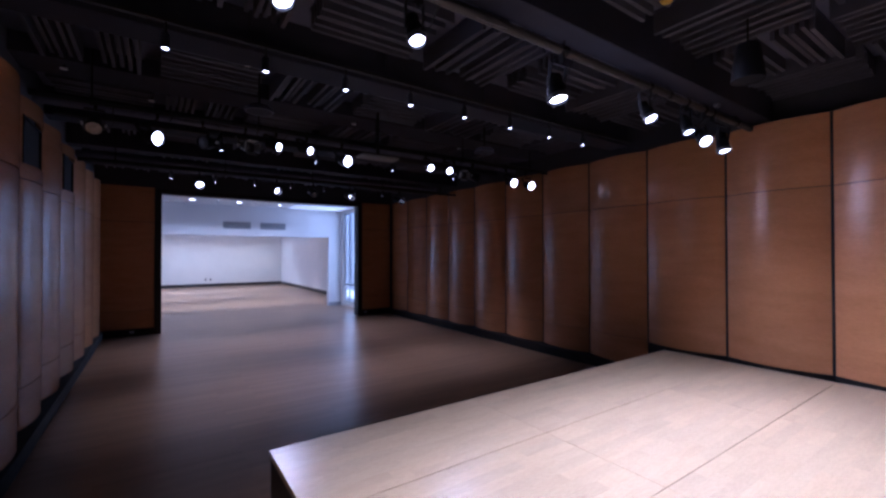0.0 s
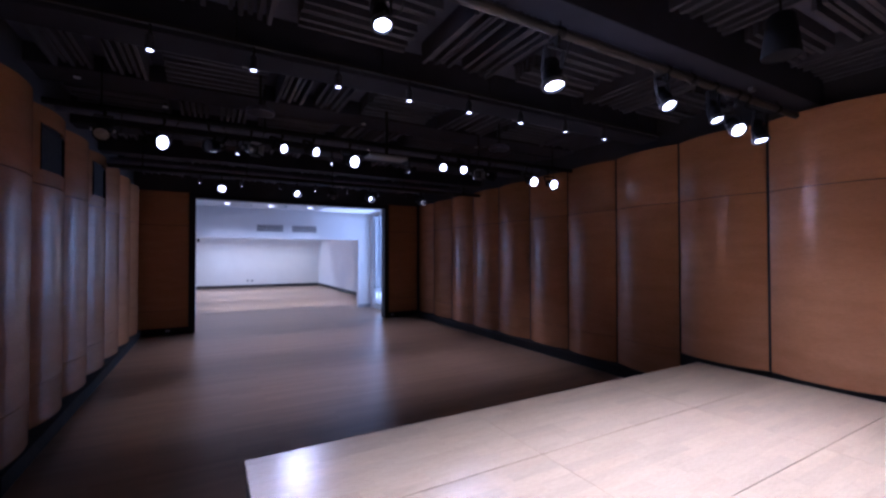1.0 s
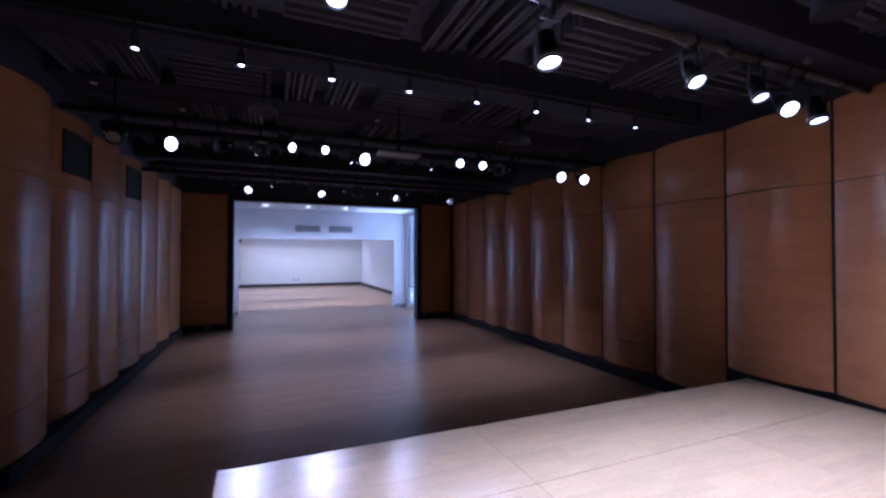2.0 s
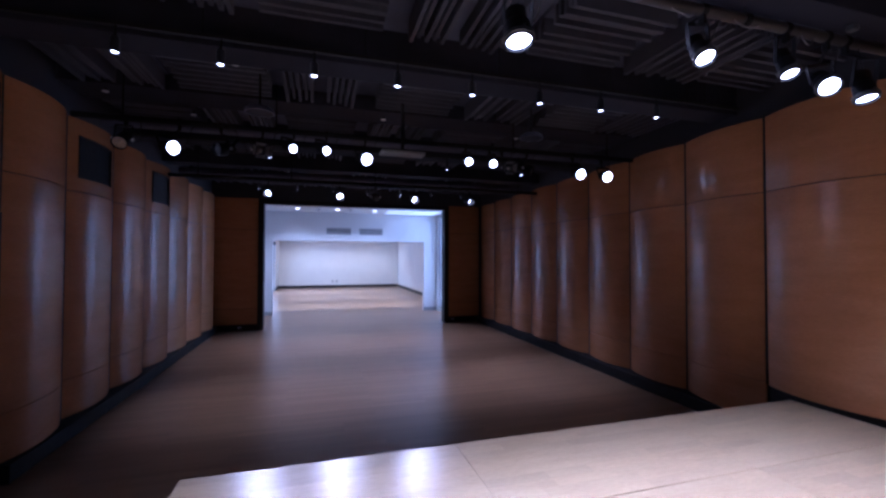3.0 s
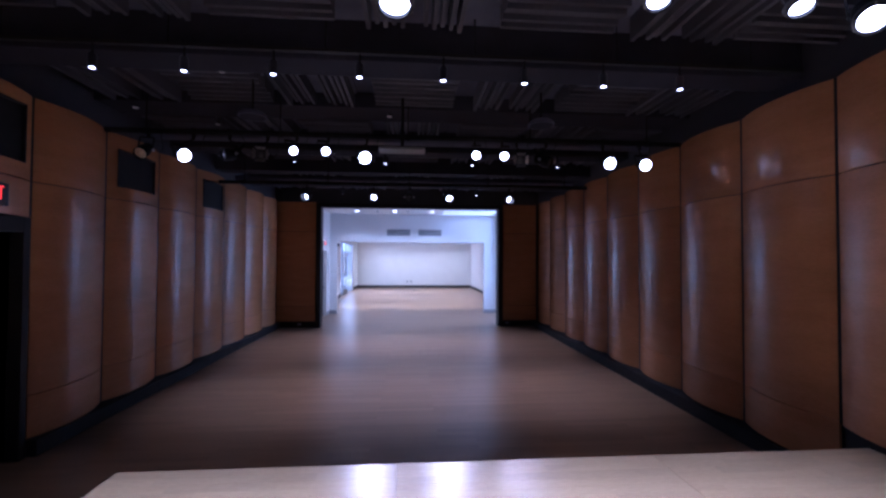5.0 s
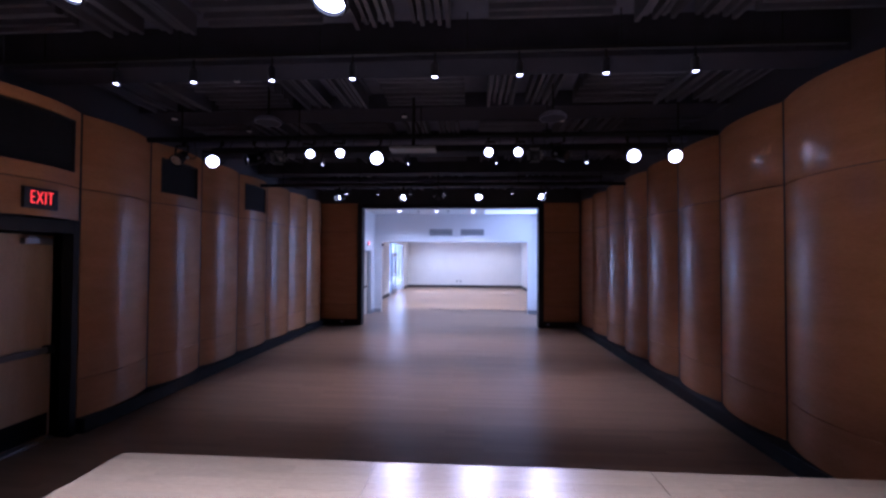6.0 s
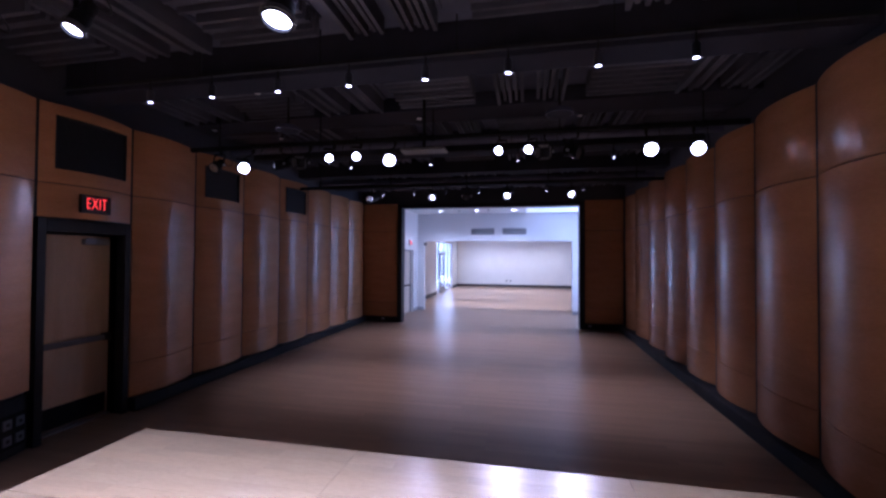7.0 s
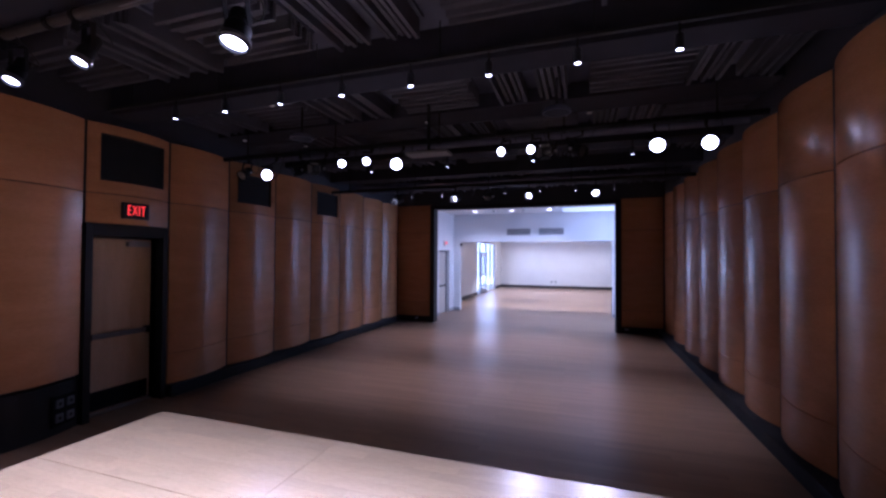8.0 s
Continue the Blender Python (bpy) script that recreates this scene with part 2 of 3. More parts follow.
def curved_panel(y0, y1, z0, z1, x, inward, hole=None, sag=SAG, thick=0.022, n=14):
    """A bowed veneer panel, its chord at x, bulging into the room; hole: (y0, y1, z0, z1)."""
    ys = [y0 + (y1 - y0) * i / n for i in range(n + 1)]
    zs = [z0, z1]
    if hole:
        ys, zs = sorted(set(ys + list(hole[:2]))), [z0, hole[2], hole[3], z1]
    bm = nb()
    chord = lambda y: x[0] + (x[1] - x[0]) * (y - y0) / (y1 - y0)
    front = [[bm.verts.new((chord(y) + inward * arc(y, y0, y1, sag), y, z)) for z in zs] for y in ys]
    rear = [[bm.verts.new((chord(y) + inward * (arc(y, y0, y1, sag) - thick), y, z)) for z in zs] for y in ys]
    keep = {}
    for i in range(len(ys) - 1):
        for j in range(len(zs) - 1):
            ym, zm = (ys[i] + ys[i + 1]) / 2, (zs[j] + zs[j + 1]) / 2
            keep[i, j] = not (hole and hole[0] < ym < hole[1] and hole[2] < zm < hole[3])
    for (i, j), k in keep.items():
        if not k:
            continue
        for g in (front, rear):
            bm.faces.new((g[i][j], g[i + 1][j], g[i + 1][j + 1], g[i][j + 1]))
        for (di, dj), (p, q) in (((-1, 0), ((i, j), (i, j + 1))), ((1, 0), ((i + 1, j), (i + 1, j + 1))), ((0, -1), ((i, j), (i + 1, j))), ((0, 1), ((i, j + 1), (i + 1, j + 1)))):
            if not keep.get((i + di, j + dj), False):
                bm.faces.new((front[p[0]][p[1]], front[q[0]][q[1]], rear[q[0]][q[1]], rear[p[0]][p[1]]))
    return bm


ZTOP, ZMID, ZLOW, ZFOOT = WALLTOP, 2.632, 0.575, 0.165
GAP = 0.015


def panel_column(k, wall, x, inward, grille=None, door=False):
    ya, yb = joint_y(k, x), min(joint_y(k + 1, x), YEND + 0.01)
    a, b = ya + GAP, yb - GAP
    x = (joint(k, x), joint(k + 1, x))
    hole = grille
    o = part("panel", curved_panel(a, b, ZMID + 0.005, ZTOP, x, inward, hole), WOOD, wall)
    smooth(o, 0.5)
    if door:
        smooth(part("panel", curved_panel(a, b, 2.285, ZMID - 0.005, x, inward), WOOD, wall), 0.5)
        return
    low = (ZLOW - 0.03 if inward < 0 else ZLOW) if k < 0 else ZLOW + 0.004
    smooth(part("panel", curved_panel(a, b, low, ZMID - 0.005, x, inward), WOOD, wall), 0.5)
    if k >= 0:
        smooth(part("panel", curved_panel(a, b, ZFOOT, ZLOW - 0.004, x, inward), WOOD, wall), 0.5)


GRILLES = {0: (3.625, 4.385, 2.785, 3.335), 2: (5.71, 6.46, 2.79, 3.27), 4: (7.85, 8.6, 2.80, 3.3)}
for k in range(-6, 8):
    panel_column(k, wall_left, "left", 1, GRILLES.get(k), k == 0)
    panel_column(k, wall_right, "right", -1)
for wall, x, s, front in ((wall_left, XL, 1, -0.965), (wall_right, XR, -1, 6.035)):
    bm = nb()
    for k in range(-6, 0):
        side = "left" if s > 0 else "right"
        ya, yb = joint_y(k, side), joint_y(k + 1, side)
        ys = [ya + (yb - ya) * i / 10 for i in range(11)]
        vs = [[bm.verts.new((joint(k + (v - ya) / (yb - ya), side) + s * (arc(v, ya, yb, SAG) - 0.03), v, z)) for z in (0, ZLOW - 0.04)] for v in ys]
        for p, q in zip(vs, vs[1:]):
            bm.faces.new((p[0], q[0], q[1], p[1]))
    part("base_panel", bm, TRIMBLACK, wall)
    start = Y0 + STEP + 0.01 if s > 0 else 3.16
    part("baseboard", box(nb(), min(x - s * 0.03, front), max(x - s * 0.03, front), start, YEND - 0.01, 0, ZFOOT - 0.006, 0.006), PLINTH, wall)
    # ledge between the panel tops and the ceiling
    part("soffit", box(nb(), min(x - s * 0.03, x + s * 0.0), max(x - s * 0.03, x + s * 0.0), YBACK, YEND, WALLTOP + 0.004, CEIL), BLACK, wall)

for wall, side, s in ((wall_left, "left", 1), (wall_right, "right", -1)):
    for k in range(-5, 8):
        x, y = joint(k, side), joint_y(k, side)
        low = 2.29 if side == "left" and k in (0, 1) else ZLOW - 0.02 if k <= 0 else ZFOOT
        part("joint_strip", box(nb(), x - s * 0.03, x - s * 0.003, y - 0.016, y + 0.016, low, ZTOP - 0.004), TRIMBLACK, wall)

# speaker grilles set in the wall panels
for k, (ya, yb, za, zb) in GRILLES.items():
    g = thing("speaker_grille", pose(joint(k + 0.5, "left"), (ya + yb) / 2, (za + zb) / 2), "black fabric speaker grille set in a wood panel", "speaker grille", "wall grilles")
    h, w = (zb - za) / 2, (yb - ya) / 2
    part("cloth", box(nb(), 0.0, 0.035, -w + 0.005, w - 0.005, -h + 0.005, h - 0.005), GRILLE, g)
    bm = nb()
    for a, b, c, d in ((-w, w, -h, -h + 0.014), (-w, w, h - 0.014, h), (-w, -w + 0.014, -h + 0.014, h - 0.014), (w - 0.014, w, -h + 0.014, h - 0.014)):
        box(bm, 0.036, 0.056, a, b, c, d)
    part("rim", bm, TRIMBLACK, g)

# ---- end wall ----
wall_end = tagged(new("wall_end"), "end wall with veneer panels beside a wide opening", "wall", kind="structure")
part("backing", box(nb(), XL - 0.3, -0.02, YEND + 0.03, YEND + 0.25, 0, CEIL), BLACK, wall_end)
part("backing", box(nb(), 5.19, XR + 0.3, YEND + 0.03, YEND + 0.25, 0, CEIL), BLACK, wall_end)
part("header", box(nb(), -0.02, 5.19, YEND + 0.03, YEND + 0.25, OTOP, CEIL), BLACK, wall_end)
for a, b in ((XL + 0.05, -0.03), (5.2, XR - 0.05)):
    for z0, z1 in ((ZFOOT, ZLOW - 0.004), (ZLOW + 0.004, ZMID - 0.005), (ZMID + 0.005, ZTOP)):
        part("panel", box(nb(), a, b, YEND, YEND + 0.022, z0, z1, 0.002), WOOD, wall_end)
    part("baseboard", box(nb(), a, b, YEND - 0.004, YEND + 0.026, 0, ZFOOT - 0.005), TRIMBLACK, wall_end)
bm = nb()
box(bm, -0.022, OX0, YEND - 0.05, YEND + 0.26, 0, OTOP + 0.1, 0.004)
box(bm, OX1, 5.192, YEND - 0.05, YEND + 0.26, 0, OTOP + 0.1, 0.004)
box(bm, OX0 + 0.001, OX1 - 0.001, YEND - 0.05, YEND + 0.26, OTOP, OTOP + 0.1, 0.004)
structure("opening_frame", bm, TRIMBLACK, "black steel frame round the wide opening", "door frame")

# ---- lobby behind the opening, and the far room ----
LX0, LX1, LTOP = -0.2, 5.62, 3.44
YA = YEND + 0.26
bm = nb()
VD0, VD1 = 13.2, 14.3
box(bm, LX0 - 0.2, LX0, YA, VD0, 0, LTOP)
box(bm, LX0 - 0.2, LX0, VD1, VY, 0, LTOP)
box(bm, LX0 - 0.2, LX0, VD0, VD1, 2.14, LTOP)
structure("wall_lobby_left", bm, WHITE, "white plaster lobby wall with a doorway", "wall")
bm = nb()
WY0, WY1 = YA + 0.03, 14.58
box(bm, LX1, LX1 + 0.2, YA, WY0, 0, LTOP)
box(bm, LX1, LX1 + 0.2, WY1, VY, 0, LTOP)
box(bm, LX1, LX1 + 0.2, WY0, WY1, 0, 0.1)
box(bm, LX1, LX1 + 0.2, WY0, WY1, LTOP - 0.06, LTOP)
structure("wall_lobby_right", bm, WHITE, "white lobby wall with tall glazing", "wall")
bm = nb()
HX0, HX1, HZ = 0.05, 5.16, 2.465
box(bm, -3.0, HX0, VY, VY + 0.2, 0, LTOP)
box(bm, HX1, 9.0, VY, VY + 0.2, 0, LTOP)
box(bm, HX0, HX1, VY, VY + 0.2, HZ, LTOP)
structure("wall_header", bm, WHITE, "white plaster wall above a second wide opening", "wall")
structure("ceiling_lobby", box(nb(), LX0 - 0.2, LX1 + 0.2, YA, VY + 0.2, LTOP, LTOP + 0.12), CEILWHITE, "white lobby ceiling", "ceiling")
FX0, FX1 = -0.85, 6.5
structure("ceiling_far", box(nb(), FX0 - 0.2, FX1 + 0.2, VY + 0.2, FARY + 0.2, 3.4, 3.52), CEILWHITE, "white ceiling of the far room", "ceiling")
structure("wall_far", box(nb(), FX0 - 0.2, FX1 + 0.2, FARY, FARY + 0.2, 0, 3.4), WARMWHITE, "plain white far wall", "wall")
structure("wall_far_right", box(nb(), FX1, FX1 + 0.2, VY + 0.2, FARY, 0, 3.4), WHITE, "plain white side wall", "wall")
FW = [(21.0, 25.56)]
bm = nb()
y = VY + 0.2
for a, b in FW:
    box(bm, FX0 - 0.2, FX0, y, a, 0, 3.4)
    box(bm, FX0 - 0.2, FX0, a, b, 2.75, 3.4)
    y = b
box(bm, FX0 - 0.2, FX0, y, FARY, 0, 3.4)
structure("wall_far_left", bm, WARMWHITE, "white side wall with tall windows", "wall")
bm = nb()
box(bm, FX0, FX1, FARY - 0.015, FARY, 0, 0.16)
box(bm, FX1 - 0.015, FX1, VY + 0.2, FARY - 0.02, 0, 0.16)
y = VY + 0.2
for a, b in FW:
    box(bm, FX0, FX0 + 0.015, y, a, 0, 0.16)
    y = b
box(bm, FX0, FX0 + 0.015, y, FARY - 0.02, 0, 0.16)
structure("baseboard_far", bm, BASE, "dark vinyl baseboard", "baseboard")
structure("backdrop_day", box(nb(), FX0 - 1.6, FX0 - 1.5, 15.0, 70.0, 0, 5.0), DAY, "bright daylight outside the windows", "backdrop")
structure("backdrop_street", box(nb(), LX1 + 1.4, LX1 + 1.5, 11.0, 40.0, 0, 6.0), DAY, "bright daylight outside the glazing", "backdrop")


def window(name, x, ya, yb, za, zb, mullions, transom=None):
    """Glazing between ya and yb; mullions: places of the uprights; transom: a rail's height."""
    w = tagged(new(name), "tall glazed window in a pale metal frame", "window", kind="structure")
    bm = nb()
    for a, b, c, d in ((ya, yb, za, za + 0.06), (ya, yb, zb - 0.06, zb), (ya, ya + 0.06, za + 0.06, zb - 0.06), (yb - 0.06, yb, za + 0.06, zb - 0.06)):
        box(bm, x - 0.04, x + 0.04, a, b, c, d, 0.004)
    part("window_frame", bm, WHITEPLASTIC, w)
    for m in mullions:
        part("mullion", box(nb(), x - 0.05, x + 0.05, m - 0.03, m + 0.03, za + 0.06, zb - 0.06, 0.004), WINDOWMETAL, w)
    edges = [ya + 0.06] + [v for m in mullions for v in (m - 0.03, m + 0.03)] + [yb - 0.06]
    for a, b in zip(edges[::2], edges[1::2]):
        p = part("pane", box(nb(), x - 0.005, x + 0.005, a, b, za + 0.06, zb - 0.06), GLASS, w)
        p.visible_shadow = False
        if transom:
            part("transom", box(nb(), x - 0.04, x - 0.006, a, b, transom - 0.025, transom + 0.025, 0.003), WINDOWMETAL, w)


window("window_1", LX1 + 0.1, WY0, WY1, 0.1, LTOP - 0.06, (13.5, 14.12), 0.78)
for i, (a, b) in enumerate(FW):
    window("window_%d" % (i + 2), FX0 - 0.1, a, b, 0.0, 2.75, (21.86, 23.27, 24.4), 2.19)


def area(name, m, sx, sy, power, colour):
    d = bpy.data.lights.new(name, "AREA")
    d.shape, d.size, d.size_y, d.energy, d.color = "RECTANGLE", sx, sy, power, colour
    return place(new(name, d), m)


SKYBLUE = (0.75, 0.9, 1.0)
area("daylight_window", look((LX1 + 0.03, (WY0 + WY1) / 2, 1.8), (0, (WY0 + WY1) / 2, 1.5)), 2.1, 3.0, 17, SKYBLUE)
for a, b in FW:
    area("daylight_window", look((FX0 + 0.03, (a + b) / 2, 1.4), (4, (a + b) / 2, 0.6)), b - a - 0.2, 2.4, 30, (0.82, 0.93, 1.0))


def spot(name, at, target, power, degrees, colour=(1, 0.95, 0.9), radius=0.05, blend=0.5):
    d = bpy.data.lights.new(name, "SPOT")
    d.energy, d.spot_size, d.spot_blend, d.color, d.shadow_soft_size = power, radians(degrees), blend, colour, radius
    return place(new(name, d), look(at, target))


# ---- stage platforms ----
SX, SY, SZ = 0.665, 3.145, 0.494
MX, MY = 1.84, 0.925


BOARDS = {}
dice = random.Random(11)


def stage_platform(m, w):
    """A deck on a skirt, faced with rows of short maple boards laid end to end."""
    p = thing("stage_platform", m, "pale maple stage platform with a dark skirt", "stage platform", "stage platforms")
    deck = part("deck", box(nb(), 0.0017, w - 0.0017, -MY + 0.003, -0.003, SZ - 0.045, SZ - 0.006, 0.002), STAGE, p)
    part("skirt", box(nb(), 0.012, w - 0.012, -MY + 0.012, -0.012, 0.0, SZ - 0.046), BASE, p, "dark skirt under the deck")
    rows = 10
    wide = (MY - 0.006) / rows
    for r in range(rows):
        x, end = 0.0017, w - 0.0017
        while end - x > 0.01:
            long = round(dice.choice((0.32, 0.44, 0.56, 0.68)) - (0.12 if x < 0.01 and r % 2 else 0), 3)
            if end - x - long < 0.25:
                long = round(end - x, 3)
            if long not in BOARDS:
                o = part("board", box(nb(), 0.0002, long - 0.0002, 0.0002, wide - 0.0002, 0.0, 0.006), BOARD, deck)
                BOARDS[long] = o.data
            else:
                o = new("board", BOARDS[long])
                o.parent = deck
            o.matrix_basis = pose(x, -MY + 0.003 + r * wide, SZ - 0.0058 + dice.uniform(0, 0.0002))
            x += long
    return p


for i, w in ((0, MX), (1, MX), (2, 1.7)):
    for j in range(6):
        stage_platform(pose(SX + MX * i, SY - MY * j, 0), w)

# ---- ceiling beams, pipes and ducts ----
for y0, y1, z in ((1.88, 2.1, 3.5), (3.79, 4.12, 3.6), (5.36, 5.86, 3.76), (6.9, 7.2, 3.6), (8.4, 8.7, 3.58), (10.0, 10.3, 3.6), (-0.2, 0.1, 3.6)):
    tagged(part("ceiling_beam", box(nb(), XL - 0.02, XR + 0.02, y0, y1, z, CEIL, 0.006), BEAM), "black painted beam under the ceiling", "beam", kind="structure")
PIPES = ((2.06, 3.42), (5.34, 3.4), (8.24, 3.32))
pipes = []
for y, z in PIPES:
    p = thing("lighting_pipe", pose(0, y, z), "steel lighting pipe hung below the ceiling", "pipe", "lighting pipes")
    part("tube", cyl(nb(), 0.033, 0.033, (XL + 0.15, 0, 0), (XR - 0.15, 0, 0), 20), PIPE if y < 3 else STEEL, p, soft=True)
    for i in range(5):
        x = XL + 0.6 + i * (XR - XL - 1.2) / 4
        part("hanger", cyl(nb(), 0.008, 0.008, (x, 0, 0.02), (x, 0, CEIL - z), 8), STEEL, p)
        part("collar", cyl(nb(), 0.042, 0.042, (x - 0.02, 0, 0), (x + 0.02, 0, 0), 16), STEEL, p)
for y, r, z in ((6.35, 0.05, 3.62), (9.35, 0.06, 3.6)):
    d = thing("conduit", pose(0, y, z), "black painted conduit along the ceiling", "conduit", "conduits")
    part("tube", cyl(nb(), r, r, (XL, 0, 0), (XR, 0, 0), 16), CEILBLACK, d, soft=True)


# ---- slatted acoustic diffusers on the ceiling ----
def diffuser(m, w, d):
    o = thing("acoustic_diffuser", m, "black slatted acoustic diffuser fixed under the ceiling", "acoustic panel", "ceiling diffusers")
    part("back_board", box(nb(), -w / 2, w / 2, -d / 2, d / 2, -0.03, 0.0), CEILBLACK, o)
    x = -w / 2
    pitch = (w - 0.15) / 9.5
    for i in range(10):
        if i == 5:
            x += 0.15 - pitch / 2
        h = 0.17 if i in (0, 9) else 0.15 - 0.025 * (i % 2)
        part("slat", box(nb(), x, x + pitch * 0.5, -d / 2, d / 2, -0.03 - h, -0.03, 0.002), SLAT, o)
        x += pitch
    return o


SLAT = painted("slat_black", (0.066, 0.065, 0.085), 0.6, vary=0.2)
first = {}
for j, yc in enumerate((0.5, 1.47, 3.1, 4.87, 6.33, 7.78, 9.3, 11.1)):
    for i, xc in enumerate((-0.5, 0.5, 1.52, 2.62, 3.75, 4.82, 5.72)):
        turned = (i + j) % 2 == 0
        m = pose(xc + (0.13 if j == 1 else 0), yc, CEIL, 0, 0, 90 if turned else 0)
        if "d" not in first:
            first["d"] = diffuser(m, 0.8, 0.93)
        else:
            copy_thing(first["d"], m)

# ---- stage lights ----
MESHES = {}


def shared(key, name, make, mat, parent, m, label="", soft=True):
    if key not in MESHES:
        o = part(name, make(), mat, parent, label, soft)
        MESHES[key] = o.data
    else:
        o = new(name, MESHES[key])
        o.parent = parent
        if label:
            o["label"] = label
    o.matrix_basis = m
    return o


def can_mesh(r):
    return lathe(nb(), [(0.0, 0.215), (r * 0.45, 0.21), (r * 0.62, 0.19), (r * 0.7, 0.13), (r * 0.98, 0.105), (r * 1.06, 0.09), (r * 1.06, -0.004), (r * 1.12, -0.006), (r * 1.12, -0.016), (r * 1.0, -0.016), (r * 1.0, 0.08)], 28)


def tube_mesh(r):
    """A long tube whose lens lies deep inside."""
    return lathe(nb(), [(0.0, 0.36), (r * 0.6, 0.35), (r * 0.75, 0.33), (r * 1.02, 0.31), (r * 1.06, 0.29), (r * 1.06, -0.004), (r * 0.96, -0.004), (r * 0.96, 0.27)], 28)


def ring_mesh(r):
    return lathe(nb(), [(r * 1.065, 0.01), (r * 1.12, 0.008), (r * 1.12, -0.008), (r * 1.0, -0.01), (r * 0.98, -0.002)], 28)


def lens_mesh(r, back=0.0):
    return lathe(nb(), [(a, z + back) for a, z in [(0.0, -0.012), (r * 0.5, -0.009), (r * 0.85, 0.0), (r * 0.99, 0.006)]], 28)


def yoke_mesh(r):
    bm = nb()
    for s in (-1, 1):
        box(bm, s * (r * 1.18) - 0.003, s * (r * 1.18) + 0.003, -0.015, 0.015, -0.01, 0.16, 0.001)
    box(bm, -r * 1.18, r * 1.18, -0.015, 0.015, 0.16, 0.166, 0.001)
    return bm


def fins_mesh(r):
    bm = nb()
    for z in (0.12, 0.14, 0.16, 0.18):
        cyl(bm, r * 0.86, r * 0.86, (0, 0, z), (0, 0, z + 0.007), 24)
    return bm


def gel_mesh(r):
    """A round colour-frame holder with three clips."""
    bm = lathe(nb(), [(r * 1.13, 0.02), (r * 1.26, 0.018), (r * 1.28, 0.004), (r * 1.26, -0.006), (r * 1.18, -0.008), (r * 1.14, 0.0)], 28)
    for i in range(3):
        c, d = math.cos(i * 2.1 + 1.57), math.sin(i * 2.1 + 1.57)
        cyl(bm, 0.006, 0.006, (r * 1.22 * c, r * 1.22 * d, -0.012), (r * 1.22 * c, r * 1.22 * d, 0.03), 8)
    return bm


def leaf_mesh(r):
    """One flap of a barn door, hinged at the lower edge and flaring outwards."""
    bm = nb()
    t, a, b = 0.0012, r * 0.8, r * 1.15
    vs = [[bm.verts.new((x, y + s * t, z)) for x, y, z in ((-a, r * 1.12, -0.02), (a, r * 1.12, -0.02), (b, r * 1.6, -0.105), (-b, r * 1.6, -0.105))] for s in (-1, 1)]
    bm.faces.new(vs[0])
    bm.faces.new(vs[1][::-1])
    for i in range(4):
        bm.faces.new((vs[0][i], vs[0][(i + 1) % 4], vs[1][(i + 1) % 4], vs[1][i]))
    cyl(bm, 0.004, 0.004, (-a, r * 1.12, -0.02), (a, r * 1.12, -0.02), 8)
    return bm


def clamp_mesh():
    bm = nb()
    cyl(bm, 0.04, 0.04, (-0.018, 0, 0), (0.018, 0, 0), 18)
    box(bm, -0.012, 0.012, -0.02, 0.02, -0.09, -0.03, 0.003)
    cyl(bm, 0.006, 0.006, (0, 0.03, -0.03), (0, 0.075, -0.03), 8)
    return bm


